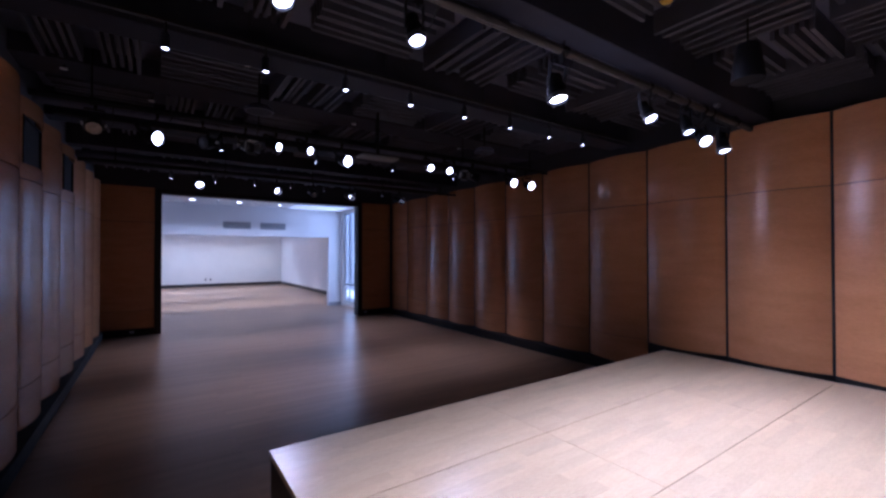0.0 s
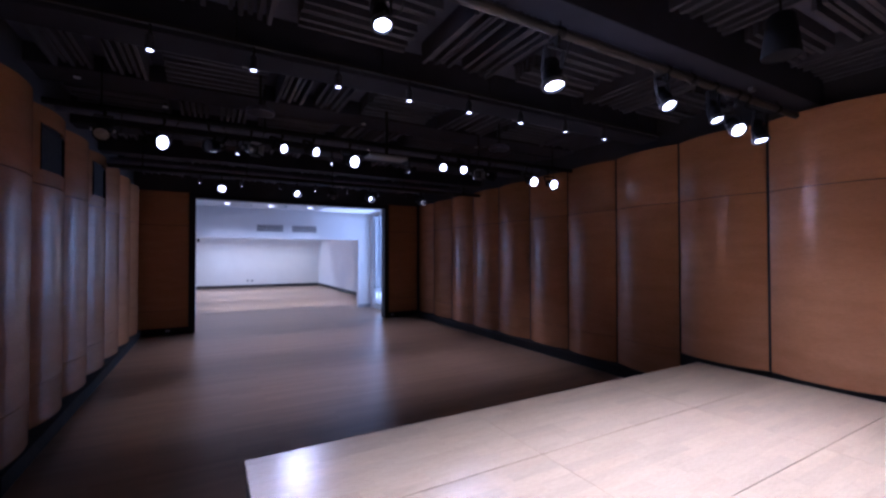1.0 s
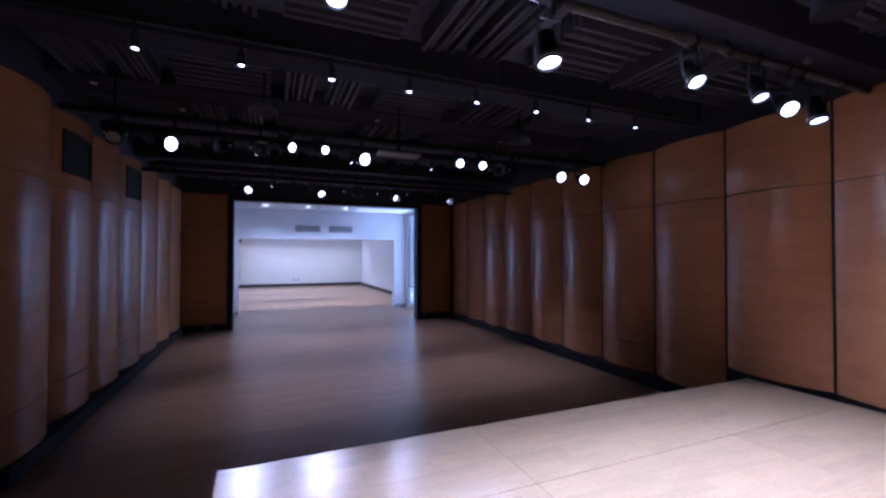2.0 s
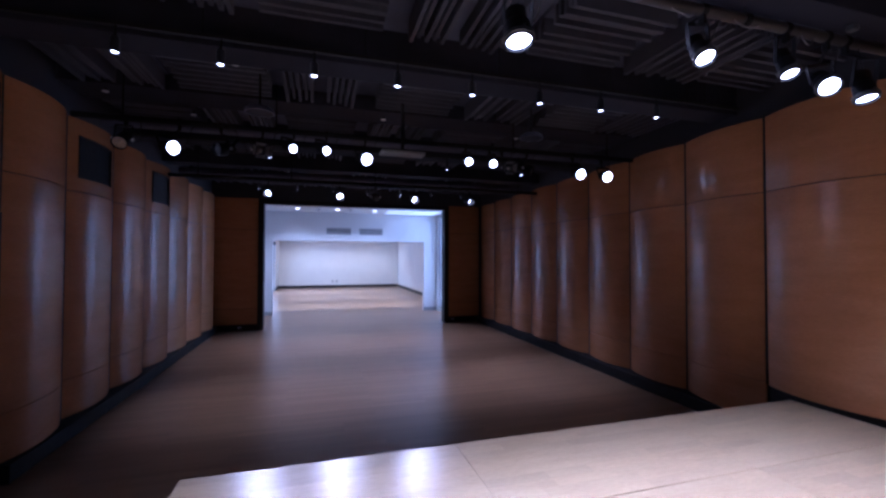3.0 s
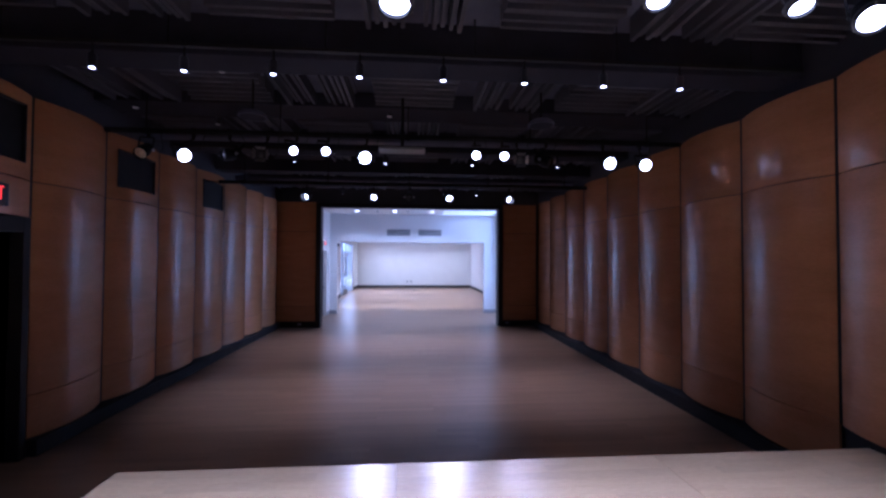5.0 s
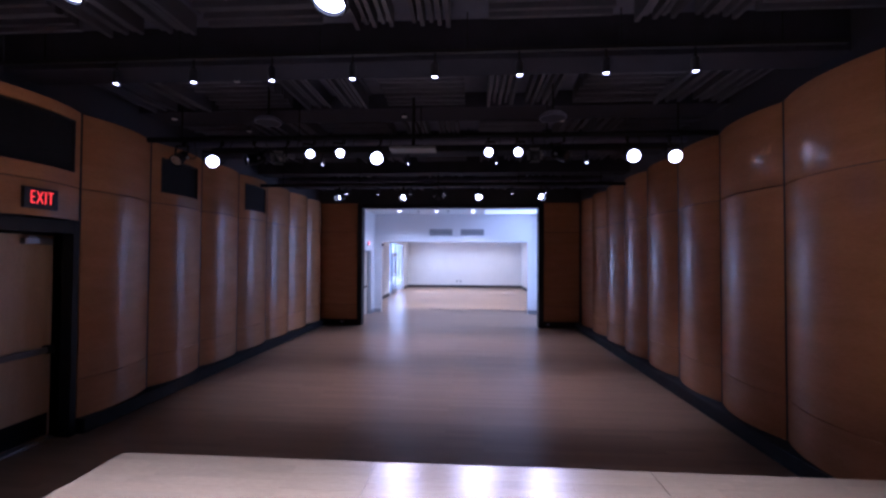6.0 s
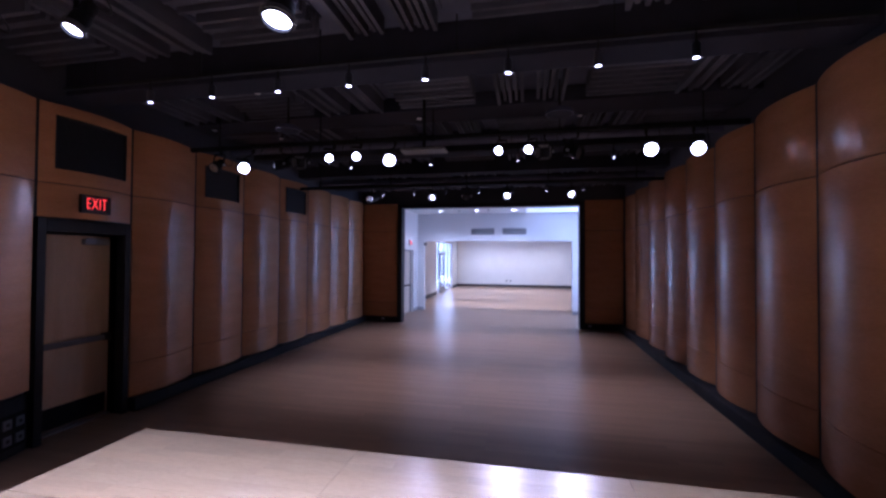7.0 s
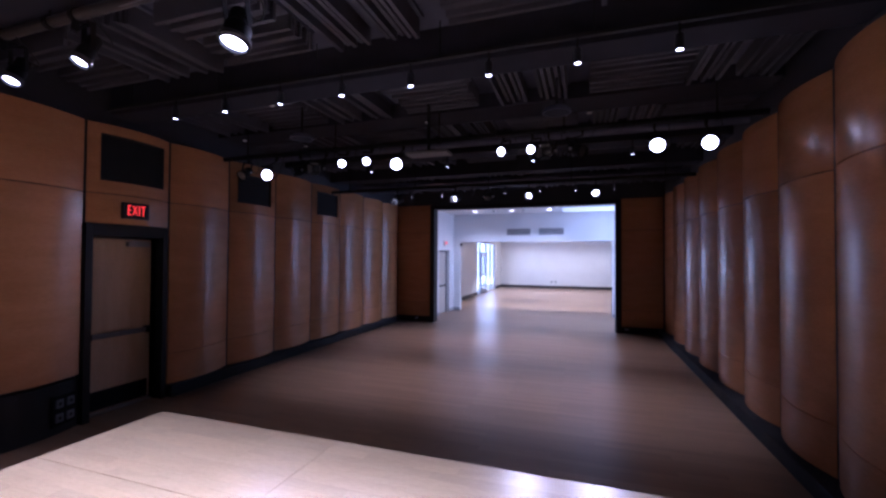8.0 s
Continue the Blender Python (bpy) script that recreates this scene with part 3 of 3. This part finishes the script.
def stage_light(at, target, pipe, r=0.08, lit=True, power=90, degrees=50, colour=(1, 0.95, 0.9), frame_on=False, frosted=False, barn=False):
    py, pz = PIPES[pipe]
    label = "black stage spotlight, lit, clamped to a lighting pipe" if lit else "black stage spotlight, switched off, clamped to a lighting pipe"
    o = thing("stage_light", pose(at[0], py, pz), label, "stage light", "stage lights")
    aim = look(at, target)
    local = Matrix.Translation((-at[0], -py, -pz)) @ aim
    rr = round(r * 1000)
    tube = pipe == 2 and lit
    body = shared(("can", rr, tube), "can", lambda: tube_mesh(r) if tube else can_mesh(r), STEEL, o, local)
    shared(("fins", rr), "cooling_fin", lambda: fins_mesh(r), STEEL, body, Matrix.Translation((0, 0, 0.17 if tube else 0)))
    deep = 0.23 if tube else 0.0
    if tube:
        shared(("snout", rr), "front_ring", lambda: ring_mesh(r), CLAMPMETAL, body, Matrix(), "bright metal front ring")
    shared(("lens", rr, lit, deep, frosted), "lens", lambda: lens_mesh(r * 0.9 if deep else r, deep), LENS if lit else LENSPALE if frosted else LENSDIM, body, Matrix(), "glowing lens" if lit else "beige frosted lens" if frosted else "dark glass lens")
    if barn:
        for i in range(4):
            shared(("leaf", rr), "barn_door", lambda: leaf_mesh(r), LEAFMETAL, body, pose(0, 0, 0, 0, 0, 90 * i), "scuffed grey metal flap", False)
    if not lit:
        for side in (-1, 1):
            shared(("knob", rr), "knob", lambda: cyl(nb(), 0.013, 0.016, (0, 0, 0), (0.022, 0, 0), 12), CLAMPMETAL, body, Matrix.Translation((side * r * 1.2, 0, 0.1)) @ pose(0, 0, 0, 0, 0, 0 if side > 0 else 180), "bright metal tilt knob")
    if frame_on:
        shared(("gel", rr), "gel_frame", lambda: gel_mesh(r), GELMETAL, body, Matrix())
    back = local @ Vector((0, 0, 0.1))
    top = Vector((0, 0, -0.09))
    yoke = shared(("yoke", rr), "yoke", lambda: yoke_mesh(r), STEEL, o, Matrix.Translation(back) @ local.to_3x3().to_4x4() @ pose(0, 0, 0, -40 if pipe else -25, 0, 0), soft=False)
    bracket = yoke.matrix_basis @ Vector((0, 0, 0.166))
    part("arm", cyl(nb(), 0.009, 0.009, bracket, top, 10), STEEL, o)
    shared(("clamp",), "clamp", clamp_mesh, STEEL if pipe == 0 else CLAMPMETAL, o, Matrix())
    # power lead looping up to the pipe
    cu = bpy.data.curves.new("cable", "CURVE")
    cu.dimensions, cu.bevel_depth, cu.bevel_resolution = "3D", 0.005, 1
    sp = cu.splines.new("BEZIER")
    sp.bezier_points.add(2)
    tail = local @ Vector((0, 0, 0.21))
    for p, co in zip(sp.bezier_points, (tail, (tail + Vector((0.1, 0.03, -0.05))) / 1.0, Vector((0.14, 0.0, -0.03)))):
        p.co, p.handle_left_type, p.handle_right_type = co, "AUTO", "AUTO"
    cu.materials.append(TRIMBLACK)
    c = new("cable", cu)
    c.parent = o
    if lit:
        ahead = (Vector(target) - Vector(at)).normalized()
        spot("stage_beam", Vector(at) + ahead * 0.012, target, power, degrees, colour, r * 0.9, 0.5 if pipe else 0.85)
    return o


WARM, COOL = (1.0, 0.895, 0.79), (1.0, 0.95, 0.95)
# front row, above the stage
FRONT = (
    ((0.505, 2.11, 3.13), (0.9, 0.9, 0.5), 56, 110, 0.048),
    ((1.259, 2.09, 3.145), (1.1, 0.9, 0.5), 104, 106, 0.048),
    ((2.508, 2.09, 3.062), (2.47, 1.4, 0.5), 104, 104, 0.068),
    ((3.727, 2.043, 3.124), (3.4, 0.7, 1.0), 132, 116, 0.054),
    ((4.428, 2.037, 3.115), (4.1, 1.0, 0.6), 78, 112, 0.05),
    ((4.81, 2.045, 3.08), (3.6, 0.5, 1.5), 78, 100, 0.06),
    ((5.0, 1.945, 2.985), (4.75, 1.35, 0.5), 50, 112, 0.058),
)
for at, aim, pw, wide, r in FRONT:
    stage_light(at, aim, 0, r, True, pw, wide, WARM, True)
# middle row, facing the stage
for x, y, z, r, pw in ((0.005, 5.15, 3.07, 0.069, 36), (1.203, 5.2, 3.165, 0.048, 34), (1.576, 5.2, 3.17, 0.048, 34), (2.041, 5.13, 3.085, 0.069, 36), (3.369, 5.2, 3.163, 0.048, 60), (3.715, 5.2, 3.16, 0.048, 60), (5.02, 5.14, 3.086, 0.069, 16), (5.51, 5.2, 3.09, 0.069, 16)):
    stage_light((x, y, z), (3.6 - 0.45 * (x - 2.6) if x < 2.6 else 2.9 - 0.45 * (x - 2.6) if x < 4.5 else 4.3, 0.1, 1.5), 1, r, True, pw * 1.5, 58, COOL)
for x, tx, tz, barn in ((0.42, -1.0, 2.6, False), (0.86, 1.9, 2.2, True), (3.9, 3.1, 2.2, True), (4.28, 6.0, 2.2, False), (-0.5, -0.4, 2.0, False)):
    stage_light((x, 5.12 if barn else 5.2, 3.1), (tx, 1.5 if barn else 3.6, tz), 1, 0.05 if barn else 0.065, False, frosted=x < 0, barn=barn)
# far row
for x, tx in ((0.605, 0.2), (1.87, 1.75), (3.318, 3.05), (4.493, 4.5)):
    stage_light((x, 8.1, 3.04), (tx, 0.4, 1.1), 2, 0.062, True, 80, 38, COOL)
stage_light((2.55, 8.12, 3.04), (2.6, 7.0, 2.5), 2, 0.065, False)


# ---- track heads ----
def track_row(y, z, xs, lit_power, wide=60):
    t = thing("lighting_track", pose(0, y, z + 0.2), "black lighting track along the ceiling", "lighting track", "lighting tracks")
    part("rail", box(nb(), XL + 0.1, XR - 0.1, -0.018, 0.018, 0, 0.03, 0.003), TRIMBLACK, t)
    for i in range(6):
        x = XL + 0.5 + i * 1.25
        part("hanger", cyl(nb(), 0.006, 0.006, (x, 0, 0.03), (x, 0, CEIL - z - 0.2), 8), STEEL, t)
    for x in xs:
        h = thing("track_light", pose(x, y, z), "small black cylinder track light, lit", "track light", "track lights")
        shared(("head",), "head", lambda: lathe(nb(), [(0.0, 0.12), (0.026, 0.118), (0.031, 0.11), (0.031, 0.0), (0.026, 0.0), (0.025, 0.01)], 20), HEADBLACK, h, Matrix())
        shared(("bulb",), "bulb", lambda: lathe(nb(), [(0.0, 0.002), (0.012, 0.003), (0.019, 0.006), (0.0255, 0.0095)], 20), DOWN, h, Matrix(), "glowing bulb face")
        shared(("stem",), "stem", lambda: cyl(nb(), 0.01, 0.01, (0, 0, 0.12), (0, 0, 0.2), 10), STEEL, h, Matrix())
        if lit_power:
            spot("track_beam", (x, y, z - 0.02), (x, y - 0.4, 0), lit_power * 4.5, wide, (1, 0.9, 0.8), 0.03, 0.9)


track_row(3.7, 3.41, [0.05 + 0.7 * i for i in range(8)], 1)
track_row(6.8, 3.39, [0.78 + 1.39 * i for i in range(4)], 14, 62)
track_row(9.9, 3.39, [0.24 + 0.776 * i for i in range(7)], 8, 70)

# ---- other things under the ceiling ----
for x in (0.9, 4.03):
    d = thing("ceiling_speaker", pose(x, 4.75, 3.4), "round dark ceiling speaker on a short stem", "speaker", "ceiling speakers")
    part("rim", lathe(nb(), [(0.0, 0.06), (0.1, 0.06), (0.14, 0.03), (0.145, 0.0), (0.13, 0.0)], 32), CEILBLACK, d, soft=True)
    part("grille", lathe(nb(), [(0.0, -0.004), (0.13, 0.0)], 32), BEAM, d, soft=True)
    part("stem", cyl(nb(), 0.012, 0.012, (0, 0, 0.05), (0, 0, CEIL - 3.4), 10), STEEL, d)
d = thing("pendant_speaker", pose(3.95, 1.36, 3.29), "black tapered pendant speaker hanging from the ceiling", "speaker")
part("shell", lathe(nb(), [(0.105, 0.0), (0.116, 0.0), (0.119, 0.012), (0.085, 0.27), (0.07, 0.295), (0.0, 0.3)], 32), STEEL, d, soft=True)
part("grille", lathe(nb(), [(0.0, 0.006), (0.105, 0.004)], 32), STEEL, d, soft=True)
part("stem", cyl(nb(), 0.008, 0.008, (0, 0, 0.3), (0, 0, CEIL - 3.29), 10), STEEL, d)
d = thing("ceiling_panel", pose(2.475, 5.14, 3.17), "pale flat panel hung below the ceiling", "panel")
part("body", box(nb(), -0.27, 0.27, -0.11, 0.11, 0.0, 0.03, 0.006), SCREEN, d)
part("mount", cyl(nb(), 0.02, 0.02, (0, 0, 0.035), (0, 0, CEIL - 3.17), 12), STEEL, d)
part("bracket", box(nb(), -0.12, 0.12, -0.08, 0.08, 0.031, 0.05, 0.003), STEEL, d)

# ---- exit door, its frame and sign ----
DX = -1.065
door = thing("door_1", pose(DX - DDEEP, DY0, 0), "closed pale wood door with a push bar", "door", kind="structure")
W = DY1 - DY0
part("leaf", box(nb(), -0.045, 0.0, 0.004, W - 0.004, 0.03, DTOP - 0.02, 0.003), DOORWOOD, door)
part("kick_plate", box(nb(), 0.001, 0.004, 0.03, W - 0.03, 0.04, 0.27, 0.001), STEEL, door, "dark metal kick plate")
bar = part("push_bar", box(nb(), 0.035, 0.07, 0.05, W - 0.05, 0.9, 0.965, 0.008), PLASTIC, door, "grey metal push bar")
part("end_cap", box(nb(), 0.001, 0.075, 0.03, 0.1, 0.89, 0.975, 0.006), STEEL, bar)
part("end_cap", box(nb(), 0.001, 0.075, W - 0.1, W - 0.03, 0.89, 0.975, 0.006), STEEL, bar)
closer = part("door_closer", box(nb(), 0.001, 0.06, W - 0.34, W - 0.06, 2.02, 2.085, 0.008), GREYMETAL, door, "grey metal door closer")
part("closer_arm", box(nb(), 0.02, 0.05, W - 0.3, W - 0.1, 2.086, 2.098, 0.002), GREYMETAL, closer)
part("threshold", box(nb(), -0.05, 0.06, 0.004, W - 0.004, 0.0, 0.022, 0.004), GREYMETAL, door, "metal threshold")
bm = nb()
fx0, fx1 = XL - 0.32, DX + 0.02
box(bm, fx0, fx1, Y0 + 0.067, DY0, 0, 2.28, 0.003)
box(bm, fx0, fx1, DY1, Y0 + STEP - 0.012, 0, 2.28, 0.003)
box(bm, fx0, fx1, DY0 + 0.001, DY1 - 0.001, DTOP, 2.28, 0.003)
structure("door_frame", bm, TRIMBLACK, "black door frame round the exit door", "door frame")


def exit_sign(m, label, shell):
    s = thing("exit_sign", m, label, "exit sign")
    part("housing", box(nb(), 0.0, 0.045, -0.16, 0.16, -0.1, 0.1, 0.006), shell, s)
    cu = bpy.data.curves.new("letters", "FONT")
    cu.body, cu.size, cu.align_x, cu.align_y, cu.extrude = "EXIT", 0.18, "CENTER", "CENTER", 0.002
    cu.offset, cu.space_character = -0.0035, 1.12
    t = new("letters", cu)
    t.matrix_basis = pose(0.048, 0.0, 0.0, 90, 0, 90) @ Matrix.Diagonal((0.55, 1.0, 1, 1))
    cu.materials.append(SIGNRED)
    t.parent = s
    t["label"] = "glowing red letters"
    return s


exit_sign(pose(DX + 0.085, 3.988, 2.452), "black exit sign with glowing red letters on a wood panel", SIGNBOX)

# ---- outlet boxes beside the stage ----
plate = thing("outlet_panel", pose(DX + 0.047, 3.32, 0.25, 0, 0, 14), "black connector plate with four outlets at the wall base", "outlet")
part("plate", box(nb(), 0.0, 0.006, -0.13, 0.13, -0.16, 0.16, 0.002), STEEL, plate)
for a in (-0.06, 0.06):
    for b in (-0.075, 0.075):
        o = part("socket", box(nb(), 0.007, 0.02, a - 0.042, a + 0.042, b - 0.045, b + 0.045, 0.006), PLASTIC, plate, "grey socket")
        part("hole", cyl(nb(), 0.018, 0.018, (0.0205, a, b), (0.0235, a, b), 16), TRIMBLACK, o)

# ---- lobby things ----
for x in (1.75, 2.845):
    v = thing("air_vent", pose(x + 0.4, VY - 0.002, 2.803), "grey slatted air vent high on a white wall", "air vent", "air vents")
    part("backing", box(nb(), -0.4, 0.4, -0.004, 0.0, -0.105, 0.105), BASE, v)
    bm = nb()
    for a, b, c, d in ((-0.42, 0.42, -0.125, -0.105), (-0.42, 0.42, 0.105, 0.125), (-0.42, -0.4, -0.105, 0.105), (0.4, 0.42, -0.105, 0.105)):
        box(bm, a, b, -0.014, 0.0, c, d)
    part("frame", bm, WHITEPLASTIC, v)
    for i in range(8):
        z = -0.09 + i * 0.0257
        part("slat", box(nb(), -0.398, 0.398, -0.016, -0.005, z - 0.008, z + 0.008), VENT, v)
for x, y, top in [(x, 13.82, LTOP) for x in (0.85, 2.06, 3.26)] + [(0.3 + 1.25 * i, v, 3.4) for v in (17.2, 20.4, 23.6, 25.9) for i in range(5)]:
    d = thing("downlight", pose(x, y, top), "round recessed downlight, lit, in a white ceiling", "downlight", "downlights")
    part("trim", lathe(nb(), [(0.11, -0.001), (0.11, -0.008), (0.085, -0.01), (0.08, -0.002)], 28), WHITEPLASTIC, d, soft=True)
    part("lamp", lathe(nb(), [(0.0, -0.004), (0.08, -0.003)], 28), DOWN, d)
    # the last far-room row is unseen, added with wide beams to brighten the far wall
    power, degrees, blend = (34, 130, 0.8) if y < 14 else (185, 52, 0.45) if y < 25 else (40, 135, 0.8)
    spot("downlight_beam", (x, y, top - 0.03), (x, y, 0), power, degrees, (0.94, 1, 0.98) if y < 14 else (1.0, 1.0, 0.8), 0.06, blend)
lobby_door = thing("door_2", pose(LX0 - 0.12, VD0, 0), "closed beige door in a white lobby wall", "door", kind="structure")
part("leaf", box(nb(), -0.04, 0.0, 0.05, VD1 - VD0 - 0.05, 0.01, 2.09, 0.003), LOBBYDOOR, lobby_door)
part("push_bar", box(nb(), 0.03, 0.06, 0.12, VD1 - VD0 - 0.12, 0.92, 0.97, 0.006), STEEL, lobby_door, "dark push bar")
bm = nb()
box(bm, -0.06, 0.02, 0.002, 0.048, 0, 2.138)
box(bm, -0.06, 0.02, VD1 - VD0 - 0.048, VD1 - VD0 - 0.002, 0, 2.138)
box(bm, -0.06, 0.02, 0.049, VD1 - VD0 - 0.049, 2.092, 2.138)
part("door_frame", bm, PLASTIC, lobby_door)
exit_sign(pose(LX0 + 0.002, 13.8, 2.38), "white exit sign with red letters over the lobby door", WHITEPLASTIC)
for x in (2.35, 2.6):
    s = thing("wall_socket", pose(x, FARY - 0.002, 0.4), "small white wall socket near the floor", "socket", "wall sockets")
    part("plate", box(nb(), -0.04, 0.04, -0.008, 0.0, -0.06, 0.06, 0.003), PLASTIC, s)
bm = nb()
box(bm, LX0 + 0.002, LX0 + 0.014, YA, VD0, 0, 0.12)
box(bm, LX0 + 0.002, LX0 + 0.014, VD1, VY - 0.016, 0, 0.12)
box(bm, LX0 + 0.016, HX0, VY - 0.014, VY - 0.002, 0, 0.12)
box(bm, HX1, LX1 - 0.002, VY - 0.014, VY - 0.002, 0, 0.12)
structure("baseboard_lobby", bm, VENT, "grey baseboard in the lobby", "baseboard")

glazed = thing("door_3", pose(FX0 - 0.06, 21.9, 0), "glazed door in a dark grey metal frame", "door", kind="structure")
bm = nb()
for a, b, c, d in ((0, 0.14, 0, 2.14), (1.19, 1.33, 0, 2.14), (0.14, 1.19, 2.0, 2.14), (0.14, 1.19, 0, 0.25)):
    box(bm, -0.03, 0.05, a, b, c, d, 0.003)
part("frame", bm, VENT, glazed)
pane = part("pane", box(nb(), -0.004, 0.004, 0.142, 1.188, 0.252, 1.998), GLASS, glazed)
pane.visible_shadow = False
part("push_bar", box(nb(), 0.052, 0.08, 0.1, 1.23, 0.95, 1.02, 0.004), PLASTIC, glazed)

sensor = thing("wall_sensor", pose(HX0 + 0.05, VY - 0.002, HZ - 0.1), "small dark sensor box in the corner of the opening", "sensor")
part("body", box(nb(), -0.035, 0.035, -0.05, 0.0, -0.05, 0.05, 0.006), BASE, sensor)
# bright patch of the lobby ceiling, imitated by an added, faintly glowing panel
light = thing("ceiling_light", pose(4.5, 13.98, LTOP), "large flush panel, faintly glowing, added on the lobby ceiling", "ceiling light")
part("frame", box(nb(), -0.87, 0.87, -0.6, 0.6, -0.012, 0.0, 0.003), WHITEPLASTIC, light)
part("diffuser", box(nb(), -0.85, 0.85, -0.58, 0.58, -0.018, -0.013), PANELGLOW, light, "softly glowing sheet")

# sprinklers and the yellow marker under the ceiling
for x, y in ((-0.76, 5.51), (-0.05, 6.08), (4.36, 5.83), (-0.33, 4.0), (2.3, 5.56), (0.73, 4.4)):
    s = thing("sprinkler", pose(x, y, 3.72), "small pale sprinkler head under the black ceiling", "sprinkler", "sprinklers")
    part("rosette", lathe(nb(), [(0.0, 0.0), (0.03, 0.0), (0.034, 0.008), (0.012, 0.014)], 16), WHITEPLASTIC, s, soft=True)
    part("pipe", cyl(nb(), 0.009, 0.009, (0, 0, 0.012), (0, 0, CEIL - 3.72), 8), STEEL, s)
marker = thing("yellow_cap", pose(3.1, 1.575, 3.74), "round yellow plastic cap hanging under the ceiling", "cap")
part("cap", lathe(nb(), [(0.0, 0.0), (0.035, 0.004), (0.045, 0.02), (0.04, 0.05), (0.0, 0.055)], 20), YELLOW, marker, soft=True)
part("stem", cyl(nb(), 0.008, 0.008, (0, 0, 0.05), (0, 0, CEIL - 3.74), 8), STEEL, marker)

# small fittings: smoke detectors in the lobby, a box on the front beam, outlets in the end wall's base
for x, y in ((1.5, 13.75), (2.47, 13.65)):
    d = thing("smoke_detector", pose(x, y, LTOP), "small grey smoke detector on the lobby ceiling", "smoke detector", "smoke detectors")
    part("base", lathe(nb(), [(0.0, -0.001), (0.055, -0.001), (0.055, -0.012), (0.05, -0.016), (0.0, -0.016)], 20), WHITEPLASTIC, d, soft=True)
    part("chamber", lathe(nb(), [(0.045, -0.0165), (0.04, -0.04), (0.028, -0.048), (0.0, -0.05)], 20), VENT, d, soft=True)
for x in (-0.45, 5.32):
    o = thing("base_outlet", pose(x, YEND - 0.006, 0.09), "small pale outlet plate in a black baseboard", "outlet", "base outlets")
    part("plate", box(nb(), -0.055, 0.055, -0.006, 0.0, -0.035, 0.035, 0.002), PLASTIC, o)
    for a in (-0.024, 0.024):
        part("socket", box(nb(), a - 0.015, a + 0.015, -0.009, -0.0062, -0.018, 0.018, 0.002), WHITEPLASTIC, o, "pale socket")
jb = thing("junction_box", pose(4.97, 2.0, 3.46), "small grey junction box under a black beam", "junction box")
part("body", box(nb(), -0.03, 0.03, -0.025, 0.025, 0.004, 0.04, 0.003), PLASTIC, jb)
part("lid", box(nb(), -0.027, 0.027, -0.022, 0.022, 0.0, 0.0038, 0.001), PLASTIC, jb)
# slack leads looped along the front pipe
for i, (x, length, drop) in enumerate(((1.5, 0.7, 0.07), (2.75, 0.62, 0.1), (3.45, 0.22, 0.12), (3.85, 0.4, 0.09), (4.5, 0.22, 0.1))):
    cu = bpy.data.curves.new("power_lead", "CURVE")
    cu.dimensions, cu.bevel_depth, cu.bevel_resolution = "3D", 0.0045, 2
    sp = cu.splines.new("BEZIER")
    sp.bezier_points.add(4)
    for p, f in zip(sp.bezier_points, (0, 0.2, 0.5, 0.8, 1)):
        sag = drop * (1 - (2 * f - 1) ** 2) * (1 + 0.25 * math.sin(7 * f + i))
        p.co, p.handle_left_type, p.handle_right_type = (length * f, -0.02 * math.sin(3.14 * f), 0.036 - sag), "AUTO", "AUTO"
    cu.materials.append(PLASTIC)
    tagged(place(new("power_lead", cu), pose(x, PIPES[0][0], PIPES[0][1])), "thin dark power lead looped along a lighting pipe", "cable", "power leads")
